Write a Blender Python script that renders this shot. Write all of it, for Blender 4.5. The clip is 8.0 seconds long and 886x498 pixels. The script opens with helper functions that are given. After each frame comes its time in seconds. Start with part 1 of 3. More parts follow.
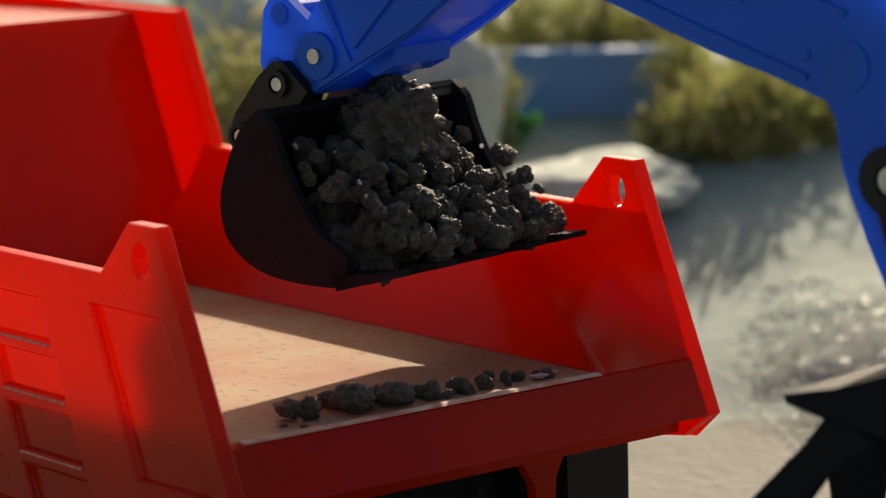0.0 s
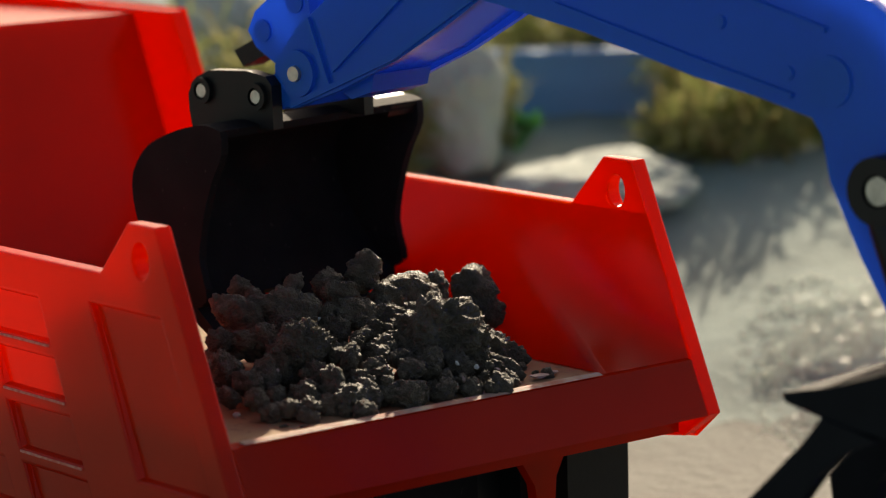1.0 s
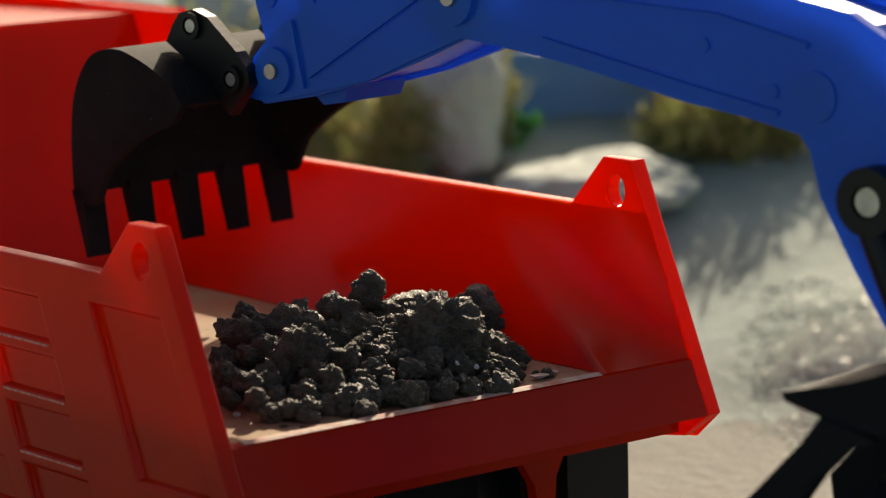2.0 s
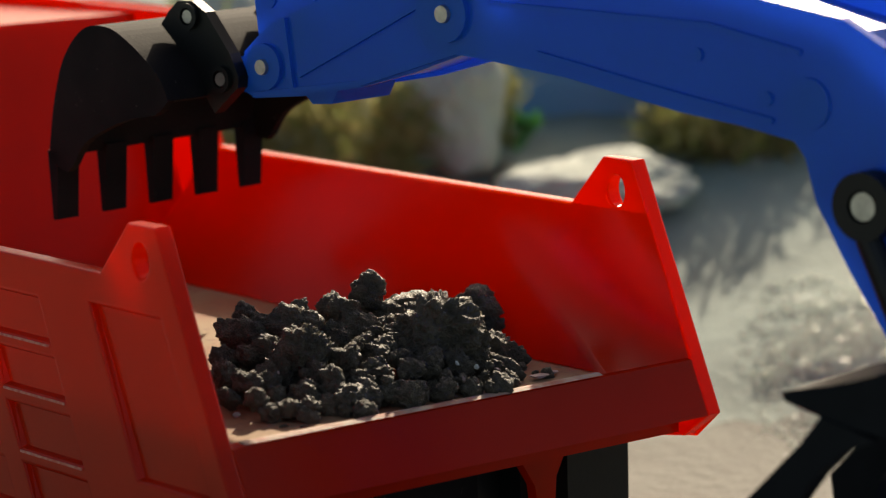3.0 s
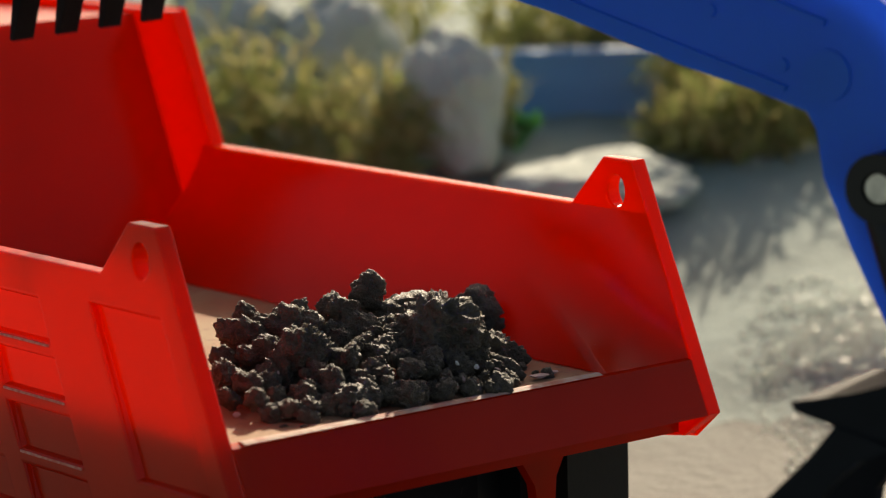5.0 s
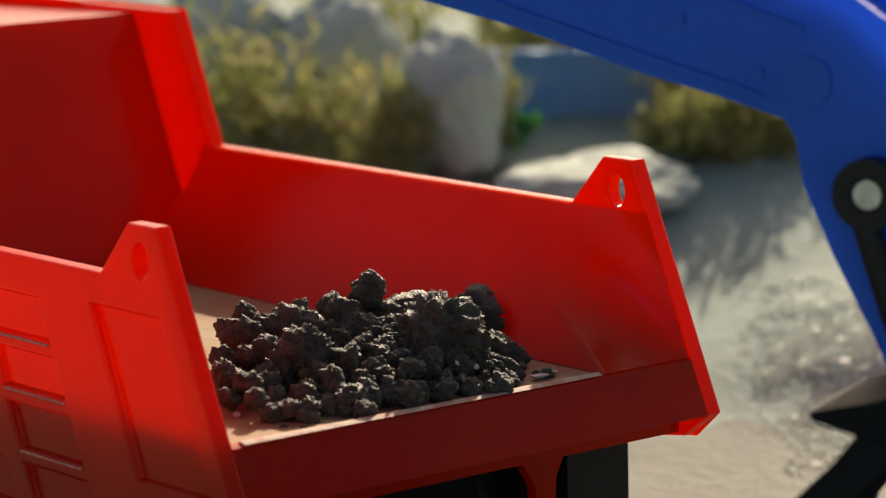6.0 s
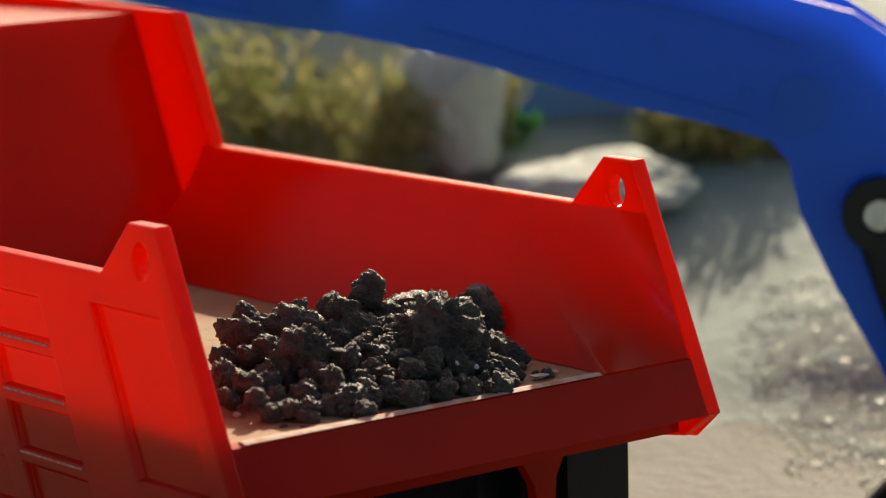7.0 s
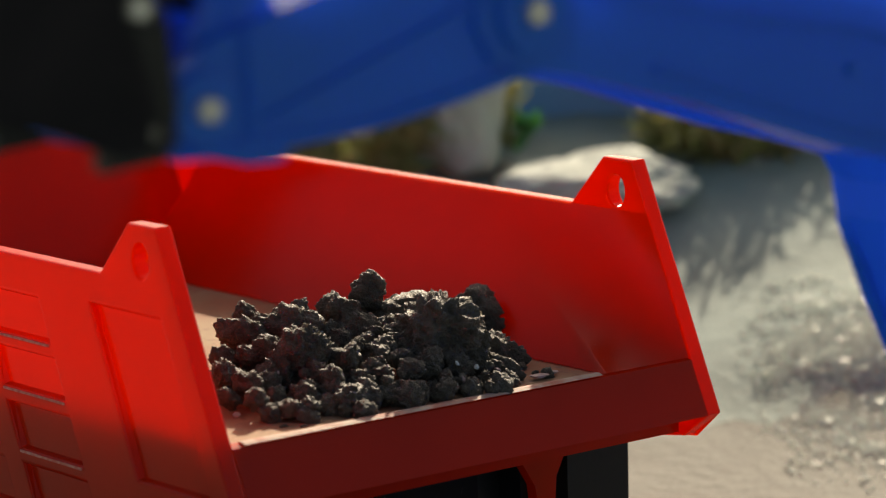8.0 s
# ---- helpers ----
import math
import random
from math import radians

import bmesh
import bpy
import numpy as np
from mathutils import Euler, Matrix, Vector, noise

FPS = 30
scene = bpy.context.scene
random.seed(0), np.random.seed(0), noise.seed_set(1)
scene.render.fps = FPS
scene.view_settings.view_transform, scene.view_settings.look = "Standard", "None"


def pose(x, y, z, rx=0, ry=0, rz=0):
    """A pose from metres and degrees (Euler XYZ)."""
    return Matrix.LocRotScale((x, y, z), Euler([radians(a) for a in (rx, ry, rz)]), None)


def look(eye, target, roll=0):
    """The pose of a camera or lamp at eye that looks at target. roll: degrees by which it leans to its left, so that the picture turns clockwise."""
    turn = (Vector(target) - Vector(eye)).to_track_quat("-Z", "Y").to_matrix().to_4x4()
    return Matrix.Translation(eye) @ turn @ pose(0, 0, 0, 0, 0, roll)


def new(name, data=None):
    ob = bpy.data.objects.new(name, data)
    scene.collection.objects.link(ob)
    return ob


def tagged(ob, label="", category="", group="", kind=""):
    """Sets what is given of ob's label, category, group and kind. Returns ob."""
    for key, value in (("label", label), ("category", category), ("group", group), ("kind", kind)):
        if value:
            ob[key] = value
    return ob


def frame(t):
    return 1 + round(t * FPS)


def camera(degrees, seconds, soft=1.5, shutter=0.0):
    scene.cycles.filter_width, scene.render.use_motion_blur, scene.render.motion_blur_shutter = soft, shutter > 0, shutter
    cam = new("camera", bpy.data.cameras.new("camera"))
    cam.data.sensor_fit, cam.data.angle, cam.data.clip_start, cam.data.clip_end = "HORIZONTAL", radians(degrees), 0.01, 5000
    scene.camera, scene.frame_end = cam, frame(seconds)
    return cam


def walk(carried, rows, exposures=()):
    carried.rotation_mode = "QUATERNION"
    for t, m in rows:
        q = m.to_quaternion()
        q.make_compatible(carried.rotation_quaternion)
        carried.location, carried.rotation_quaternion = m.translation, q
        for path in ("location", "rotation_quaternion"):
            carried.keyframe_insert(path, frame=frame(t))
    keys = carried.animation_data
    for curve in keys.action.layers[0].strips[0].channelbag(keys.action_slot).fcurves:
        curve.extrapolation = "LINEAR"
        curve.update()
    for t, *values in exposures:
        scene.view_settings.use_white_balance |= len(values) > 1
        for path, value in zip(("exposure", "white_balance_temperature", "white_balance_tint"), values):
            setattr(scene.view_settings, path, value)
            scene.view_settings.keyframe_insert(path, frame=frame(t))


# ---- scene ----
cam = camera(15.58, 8.0, 1.2, 0.5)
cam.data.dof.use_dof = True
cam.data.dof.focus_distance = 0.965
cam.data.dof.aperture_fstop = 13.0
EYE = Vector((-0.4894, -0.7065, 0.1974))
AIM = EYE + Vector((0.61528, 0.77073, -0.16546))
walk(cam, [(0.0, look(EYE, AIM, -1.39)), (8.0, look(EYE, AIM, -1.39))], exposures=[(0.0, 0.55, 7900, 10), (8.0, 0.55, 7900, 10)])

# ---- light ----
SUN = Vector((1.48, 1.22, 1.0)).normalized()
world = bpy.data.worlds.new("world")
scene.world = world
world.use_nodes = True
sky = world.node_tree.nodes.new("ShaderNodeTexSky")
sky.sky_type = "NISHITA"
sky.sun_disc = False
sky.air_density, sky.dust_density, sky.ozone_density = 0.6, 3.0, 0.4
sky.sun_elevation = math.asin(SUN.z)
sky.sun_rotation = math.atan2(SUN.x, SUN.y)
backing = world.node_tree.nodes["Background"]
backing.inputs["Strength"].default_value = 0.10
world.node_tree.links.new(sky.outputs[0], backing.inputs["Color"])
sun_data = bpy.data.lights.new("sun", "SUN")
sun_data.energy = 4.1
sun_data.angle = radians(0.6)
sun_data.color = (1.0, 0.93, 0.82)
sun = new("sun", sun_data)
sun.matrix_world = look(SUN * 3, (0, 0, 0))


# ---- materials ----
def material(name, color, rough=0.5, metal=0.0, vary=0.15, scale=60.0, bump=0.1, bump_scale=300.0,
             second=None, translucent=0.0, glow_color=None, speck=None, speck_at=0.62, random_tint=0.0, spec=0.5, dist=0.0004, gloss=0.0):
    """A procedural surface: a base colour broken up at two scales, fine relief, optional specks and light let through."""
    m = bpy.data.materials.new(name)
    m.use_nodes = True
    nt = m.node_tree
    n, l = nt.nodes, nt.links
    b = n["Principled BSDF"]
    b.inputs["Roughness"].default_value = rough
    b.inputs["Metallic"].default_value = metal
    b.inputs["Specular IOR Level"].default_value = spec
    tc = n.new("ShaderNodeTexCoord")
    big = n.new("ShaderNodeTexNoise")
    big.inputs["Scale"].default_value = scale
    big.inputs["Detail"].default_value = 5.0
    l.new(tc.outputs["Object"], big.inputs["Vector"])
    mix = n.new("ShaderNodeMix")
    mix.data_type = "RGBA"
    other = second or tuple(c * (1 - vary) for c in color)
    mix.inputs["A"].default_value = (*color, 1)
    mix.inputs["B"].default_value = (*other, 1)
    ramp = n.new("ShaderNodeMapRange")
    ramp.inputs["From Min"].default_value = 0.35
    ramp.inputs["From Max"].default_value = 0.65
    l.new(big.outputs["Fac"], ramp.inputs["Value"])
    l.new(ramp.outputs["Result"], mix.inputs["Factor"])
    out = mix.outputs["Result"]
    if speck:
        fine = n.new("ShaderNodeTexNoise")
        fine.inputs["Scale"].default_value = scale * 9
        fine.inputs["Detail"].default_value = 3.0
        l.new(tc.outputs["Object"], fine.inputs["Vector"])
        cut = n.new("ShaderNodeMapRange")
        cut.inputs["From Min"].default_value = speck_at
        cut.inputs["From Max"].default_value = speck_at + 0.06
        l.new(fine.outputs["Fac"], cut.inputs["Value"])
        dots = n.new("ShaderNodeMix")
        dots.data_type = "RGBA"
        l.new(cut.outputs["Result"], dots.inputs["Factor"])
        l.new(out, dots.inputs["A"])
        dots.inputs["B"].default_value = (*speck, 1)
        out = dots.outputs["Result"]
    if random_tint:
        info = n.new("ShaderNodeObjectInfo")
        hue = n.new("ShaderNodeHueSaturation")
        val = n.new("ShaderNodeMapRange")
        val.inputs["To Min"].default_value = 1 - random_tint
        val.inputs["To Max"].default_value = 1 + random_tint
        l.new(info.outputs["Random"], val.inputs["Value"])
        l.new(val.outputs["Result"], hue.inputs["Value"])
        l.new(out, hue.inputs["Color"])
        out = hue.outputs["Color"]
    l.new(out, b.inputs["Base Color"])
    if bump:
        grain = n.new("ShaderNodeTexNoise")
        grain.inputs["Scale"].default_value = bump_scale
        grain.inputs["Detail"].default_value = 6.0
        l.new(tc.outputs["Object"], grain.inputs["Vector"])
        bp = n.new("ShaderNodeBump")
        bp.inputs["Strength"].default_value = bump
        bp.inputs["Distance"].default_value = dist
        l.new(grain.outputs["Fac"], bp.inputs["Height"])
        l.new(bp.outputs["Normal"], b.inputs["Normal"])
    if translucent:
        tr = n.new("ShaderNodeBsdfTranslucent")
        tr.inputs["Color"].default_value = (*(glow_color or color), 1)
        ms = n.new("ShaderNodeMixShader")
        ms.inputs["Fac"].default_value = translucent
        l.new(b.outputs[0], ms.inputs[1])
        l.new(tr.outputs[0], ms.inputs[2])
        out = ms.outputs[0]
        if gloss:
            # a clear gloss that lies over body colour and let-through light alike
            b.inputs["Specular IOR Level"].default_value = 0.0
            shine = n.new("ShaderNodeBsdfGlossy")
            shine.inputs["Roughness"].default_value = rough
            edge = n.new("ShaderNodeLayerWeight")
            edge.inputs["Blend"].default_value = 0.5
            steep = n.new("ShaderNodeMath")
            steep.operation = "POWER"
            steep.inputs[1].default_value = 4.5
            fr = n.new("ShaderNodeMath")
            fr.operation = "MULTIPLY_ADD"
            fr.inputs[1].default_value = 0.40
            fr.inputs[2].default_value = gloss
            l.new(edge.outputs["Facing"], steep.inputs[0])
            l.new(steep.outputs[0], fr.inputs[0])
            over = n.new("ShaderNodeMixShader")
            if bump:
                l.new(bp.outputs["Normal"], shine.inputs["Normal"])
            l.new(fr.outputs[0], over.inputs["Fac"])
            l.new(out, over.inputs[1])
            l.new(shine.outputs[0], over.inputs[2])
            out = over.outputs[0]
        l.new(out, n["Material Output"].inputs["Surface"])
    return m


RED = material("red_plastic", (0.80, 0.034, 0.004), 0.22, vary=0.12, scale=25, bump=0.05, bump_scale=420, translucent=0.52,
               glow_color=(0.90, 0.060, 0.005), gloss=0.020, speck=(0.60, 0.24, 0.18), speck_at=0.76)
DUSTY = material("dusty_red_plastic", (0.45, 0.29, 0.155), 0.8, second=(0.43, 0.16, 0.075), scale=26, bump=0.35, bump_scale=900,
                 speck=(0.30, 0.15, 0.09), speck_at=0.60, translucent=0.2, glow_color=(0.5, 0.03, 0.015))
# pale speckle paints dotted highlights on the scuffed rib edges
RIB_GLINT = material("scuffed_glint_red", (0.70, 0.05, 0.02), 0.4, second=(0.78, 0.28, 0.20), scale=520, bump=0.5, bump_scale=1500)
# dust colour made pale to paint in grazing sun on the lip
SUNLIT_DUST = material("sunlit_dusty_edge", (0.55, 0.40, 0.28), 0.7, second=(0.50, 0.16, 0.10), scale=160, bump=0.5, bump_scale=1200)
BLUE = material("blue_plastic", (0.001, 0.205, 0.80), 0.25, vary=0.10, scale=30, bump=0.04, bump_scale=420, translucent=0.50,
                glow_color=(0.001, 0.27, 0.90), gloss=0.022)
BLACK = material("black_plastic", (0.008, 0.009, 0.009), 0.42, vary=0.3, scale=60, bump=0.12, bump_scale=700, spec=0.3)
WORN = material("worn_black_plastic", (0.012, 0.011, 0.012), 0.72, second=(0.020, 0.017, 0.018), scale=45, bump=0.2, bump_scale=900,
                speck=(0.06, 0.055, 0.05), speck_at=0.70, spec=0.06)
MATTE = material("matte_black_plastic", (0.010, 0.012, 0.014), 0.75, vary=0.3, scale=60, bump=0.15, bump_scale=600, spec=0.15)
STEEL = material("pin_steel", (0.62, 0.60, 0.56), 0.35, 1.0, vary=0.3, scale=300, bump=0.3, bump_scale=1500)
SOIL = material("dry_soil", (0.118, 0.100, 0.070), 0.55, second=(0.215, 0.182, 0.128), scale=1.6, bump=0.7, bump_scale=9,
                speck=(0.22, 0.19, 0.15), speck_at=0.67, random_tint=0.25, dist=0.09, spec=0.45)
SALT = material("salt_crystal", (0.80, 0.84, 0.80), 0.3, vary=0.12, scale=300, bump=0.2, bump_scale=1200, translucent=0.65)
PINK = material("pink_pebble", (0.50, 0.33, 0.29), 0.5, vary=0.3, scale=300, bump=0.3, bump_scale=900)
GROUND = material("pale_sand", (0.250, 0.335, 0.305), 0.85, second=(0.185, 0.245, 0.22), scale=9, bump=0.5, bump_scale=160, dist=0.003)
BROWN_SAND = material("dark_brown_sand", (0.135, 0.140, 0.118), 0.85, second=(0.095, 0.095, 0.078), scale=14, bump=0.5, bump_scale=160, dist=0.003)
STONE = material("pale_stone", (0.58, 0.63, 0.56), 0.85, second=(0.40, 0.45, 0.38), scale=22, bump=0.8, bump_scale=120, dist=0.003)
MOSS = material("olive_moss", (0.27, 0.31, 0.095), 0.85, second=(0.13, 0.165, 0.05), scale=35, bump=0, translucent=0.45)
STRAW = material("dry_straw", (0.42, 0.38, 0.16), 0.8, second=(0.27, 0.24, 0.085), scale=40, bump=0, translucent=0.4)
LEAF = material("green_leaf", (0.03, 0.15, 0.04), 0.6, vary=0.3, scale=40, bump=0.1, translucent=0.25)
BARK = material("dark_twig", (0.035, 0.030, 0.022), 0.85, vary=0.4, scale=90, bump=0.4)
TUB = material("faded_blue_plastic", (0.09, 0.28, 0.56), 0.55, second=(0.13, 0.32, 0.56), scale=20, bump=0.1)


# ---- building helpers ----
def part(name, bm, mat, parent=None, label="", smooth=False, bevel=0.0):
    """Links a bmesh as one mesh object, under a thing or a part."""
    if bevel:
        sharp = [e for e in bm.edges if len(e.link_faces) == 2 and e.calc_face_angle(0) > 0.5]
        bmesh.ops.bevel(bm, geom=sharp, offset=bevel, segments=2, affect="EDGES", profile=0.6, clamp_overlap=True)
    bmesh.ops.recalc_face_normals(bm, faces=bm.faces)
    me = bpy.data.meshes.new(name)
    bm.to_mesh(me)
    bm.free()
    if smooth:
        me.shade_smooth()
    me.materials.append(mat)
    ob = new(name, me)
    ob.parent = parent
    return tagged(ob, label)


def root(name, m, label, category, group=""):
    ob = new(name)
    ob.empty_display_size = 0.02
    ob.matrix_basis = m
    return tagged(ob, label, category, group)


def prism(bm, pts, y0, y1):
    """A plate with the outline pts in x and z, from y0 to y1."""
    a = [bm.verts.new((x, y0, z)) for x, z in pts]
    b = [bm.verts.new((x, y1, z)) for x, z in pts]
    n = len(pts)
    bm.faces.new(a)
    bm.faces.new(list(reversed(b)))
    for i in range(n):
        bm.faces.new((a[i], b[i], b[(i + 1) % n], a[(i + 1) % n]))
    return bm


def side(pts, x0, x1):
    """A plate with the outline pts in y and z, from x0 to x1."""
    bm = bmesh.new()
    a = [bm.verts.new((x0, y, z)) for y, z in pts]
    b = [bm.verts.new((x1, y, z)) for y, z in pts]
    n = len(pts)
    bm.faces.new(a)
    bm.faces.new(list(reversed(b)))
    for i in range(n):
        bm.faces.new((a[i], b[i], b[(i + 1) % n], a[(i + 1) % n]))
    return bm


def block(x0, x1, y0, y1, z0, z1, bm=None):
    bm = bm or bmesh.new()
    v = [bm.verts.new((x, y, z)) for x in (x0, x1) for y in (y0, y1) for z in (z0, z1)]
    for f in ((0, 1, 3, 2), (4, 6, 7, 5), (0, 4, 5, 1), (2, 3, 7, 6), (0, 2, 6, 4), (1, 5, 7, 3)):
        bm.faces.new([v[i] for i in f])
    return bm


def disc(x, z, r, y0, y1, bm=None, n=20, r2=None):
    """A pin or boss lying along y."""
    bm = bm or bmesh.new()
    a = [bm.verts.new((x + r * math.cos(6.2832 * i / n), y0, z + r * math.sin(6.2832 * i / n))) for i in range(n)]
    r2 = r2 or r
    b = [bm.verts.new((x + r2 * math.cos(6.2832 * i / n), y1, z + r2 * math.sin(6.2832 * i / n))) for i in range(n)]
    bm.faces.new(a)
    bm.faces.new(list(reversed(b)))
    for i in range(n):
        bm.faces.new((a[i], b[i], b[(i + 1) % n], a[(i + 1) % n]))
    return bm


def tube(bm, p, q, r0, r1=None, n=10):
    """A round bar from p to q."""
    p, q = Vector(p), Vector(q)
    r1 = r0 if r1 is None else r1
    t = (q - p).to_track_quat("Z", "Y")
    a = [bm.verts.new(p + t @ Vector((r0 * math.cos(6.2832 * i / n), r0 * math.sin(6.2832 * i / n), 0))) for i in range(n)]
    b = [bm.verts.new(q + t @ Vector((r1 * math.cos(6.2832 * i / n), r1 * math.sin(6.2832 * i / n), 0))) for i in range(n)]
    bm.faces.new(list(reversed(a)))
    bm.faces.new(b)
    for i in range(n):
        bm.faces.new((a[i], a[(i + 1) % n], b[(i + 1) % n], b[i]))
    return bm


def ring(bm, x, z, r, inner, y0, y1, n=24):
    rows = []
    for rr, y in ((r, y0), (r, y1), (inner, y1), (inner, y0)):
        rows.append([bm.verts.new((x + rr * math.cos(6.2832 * i / n), y, z + rr * math.sin(6.2832 * i / n))) for i in range(n)])
    for k in range(4):
        a, b = rows[k], rows[(k + 1) % 4]
        for i in range(n):
            bm.faces.new((a[i], a[(i + 1) % n], b[(i + 1) % n], b[i]))
    return bm


def clod_mesh(name, seed, detail, rough, mat, smooth=True):
    """A lump broken up by noise at three scales, about 1 in radius."""
    bm = bmesh.new()
    bmesh.ops.create_icosphere(bm, subdivisions=detail, radius=1.0)
    off = Vector((seed * 7.31, seed * 3.17, seed * 1.93))
    sx, sy, sz = 1.0 + 0.25 * math.sin(seed * 2.1), 1.0 + 0.2 * math.cos(seed * 1.3), 0.82 + 0.12 * math.sin(seed)
    for v in bm.verts:
        d = v.co.normalized()
        cells = noise.voronoi(d * 1.7 + off)[0]
        k = 0.90 + 0.30 * rough * noise.noise(d * 1.2 + off) + 0.24 * rough * noise.noise(d * 2.7 + off)
        k += 0.22 * rough * min(cells[1] - cells[0], 0.35) + 0.17 * rough * noise.noise(d * 6.0 + off) + 0.085 * rough * noise.noise(d * 13 + off) + 0.03 * rough * noise.noise(d * 26 + off)
        v.co = Vector((d.x * sx, d.y * sy, d.z * sz)) * k
    me = bpy.data.meshes.new(name)
    bm.to_mesh(me)
    bm.free()
    if smooth:
        me.shade_smooth()
    me.materials.append(mat)
    return me


# ---- ground and bank ----
GZ = -0.085
FORE = Vector((0.624, 0.781, 0))
ASIDE = Vector((0.781, -0.624, 0))


def along(s, l):
    """A place on the plan: s metres out along the plot, l metres to its side."""
    return EYE * Vector((1, 1, 0)) + FORE * s + ASIDE * l


def rise(x, y):
    """The height of the ground: level round the vehicles, a bank behind them."""
    d = Vector((x, y, 0)) - EYE * Vector((1, 1, 0))
    s, l = d.dot(FORE), d.dot(ASIDE)
    z = GZ + np.interp(s, [1.25, 1.56, 1.75, 2.0, 2.6, 4.0], [0, 0.06, 0.085, 0.105, 0.20, 0.30])
    z += 0.017 * math.exp(-(((s - 1.30) / 0.07) ** 2 + ((l - 0.20) / 0.065) ** 2))
    k = min(1.0, max(0.0, (s - 1.1) / 0.2))
    z += k * (0.008 * noise.noise(Vector((x * 6, y * 6, 0))) + 0.003 * noise.noise(Vector((x * 17, y * 17, 3))))
    z += 0.0015 * noise.noise(Vector((x * 60, y * 60, 7)))
    return z


def build_ground():
    bm = bmesh.new()
    xs = np.concatenate([-np.geomspace(60, 1.3, 14), np.linspace(-1.1, 2.6, 186), np.geomspace(2.8, 60, 14)])
    ys = xs + 0.2
    grid = [[bm.verts.new((x, y, rise(x, y))) for y in ys] for x in xs]
    for i in range(len(xs) - 1):
        for j in range(len(ys) - 1):
            bm.faces.new((grid[i][j], grid[i + 1][j], grid[i + 1][j + 1], grid[i][j + 1]))
    # the sand is darker and browner round the vehicles
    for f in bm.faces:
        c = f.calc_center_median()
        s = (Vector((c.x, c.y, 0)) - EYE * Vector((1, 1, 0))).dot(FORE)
        ragged = 0.07 * noise.noise(Vector((c.x * 14, c.y * 14, 5)))
        f.material_index = 1 if s + ragged < 1.245 and math.hypot(c.x - 0.22, c.y + 0.02) + ragged < 0.42 else 0
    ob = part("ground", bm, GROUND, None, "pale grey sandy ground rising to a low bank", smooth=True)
    ob.data.materials.append(BROWN_SAND)
    return tagged(ob, "", "ground", "", "structure")


build_ground()


def build_salt_heap():
    """Loose coarse crystals lying thickly on the ground."""
    rnd = random.Random(5)
    bm = bmesh.new()
    for _ in range(20000):
        s, l = rnd.gauss(1.275, 0.050), rnd.gauss(0.190, 0.040)
        if s < 1.13 or s > 1.40 or l < 0.118 + 0.03 * rnd.random():
            continue
        p = along(s, l)
        r = rnd.uniform(0.0005, 0.0015)
        p.z = rise(p.x, p.y) + r * 0.25
        q = Euler((rnd.random() * 6, rnd.random() * 6, rnd.random() * 6)).to_matrix()
        v = [bm.verts.new(p + q @ Vector(c) * r * rnd.uniform(0.7, 1.2)) for c in ((1, 0, 0), (-1, 0, 0), (0, 1, 0), (0, -1, 0), (0, 0, 0.8), (0, 0, -0.8))]
        for a, b, c in ((0, 2, 4), (2, 1, 4), (1, 3, 4), (3, 0, 4), (2, 0, 5), (1, 2, 5), (3, 1, 5), (0, 3, 5)):
            bm.faces.new((v[a], v[b], v[c]))
    tagged(part("salt_crystals", bm, SALT, None, "heap of loose white coarse salt crystals on the ground"), "", "salt", "", "stuff")


build_salt_heap()


# ---- dump truck ----
W, TH, LEAN = 0.170, 0.0056, 0.44


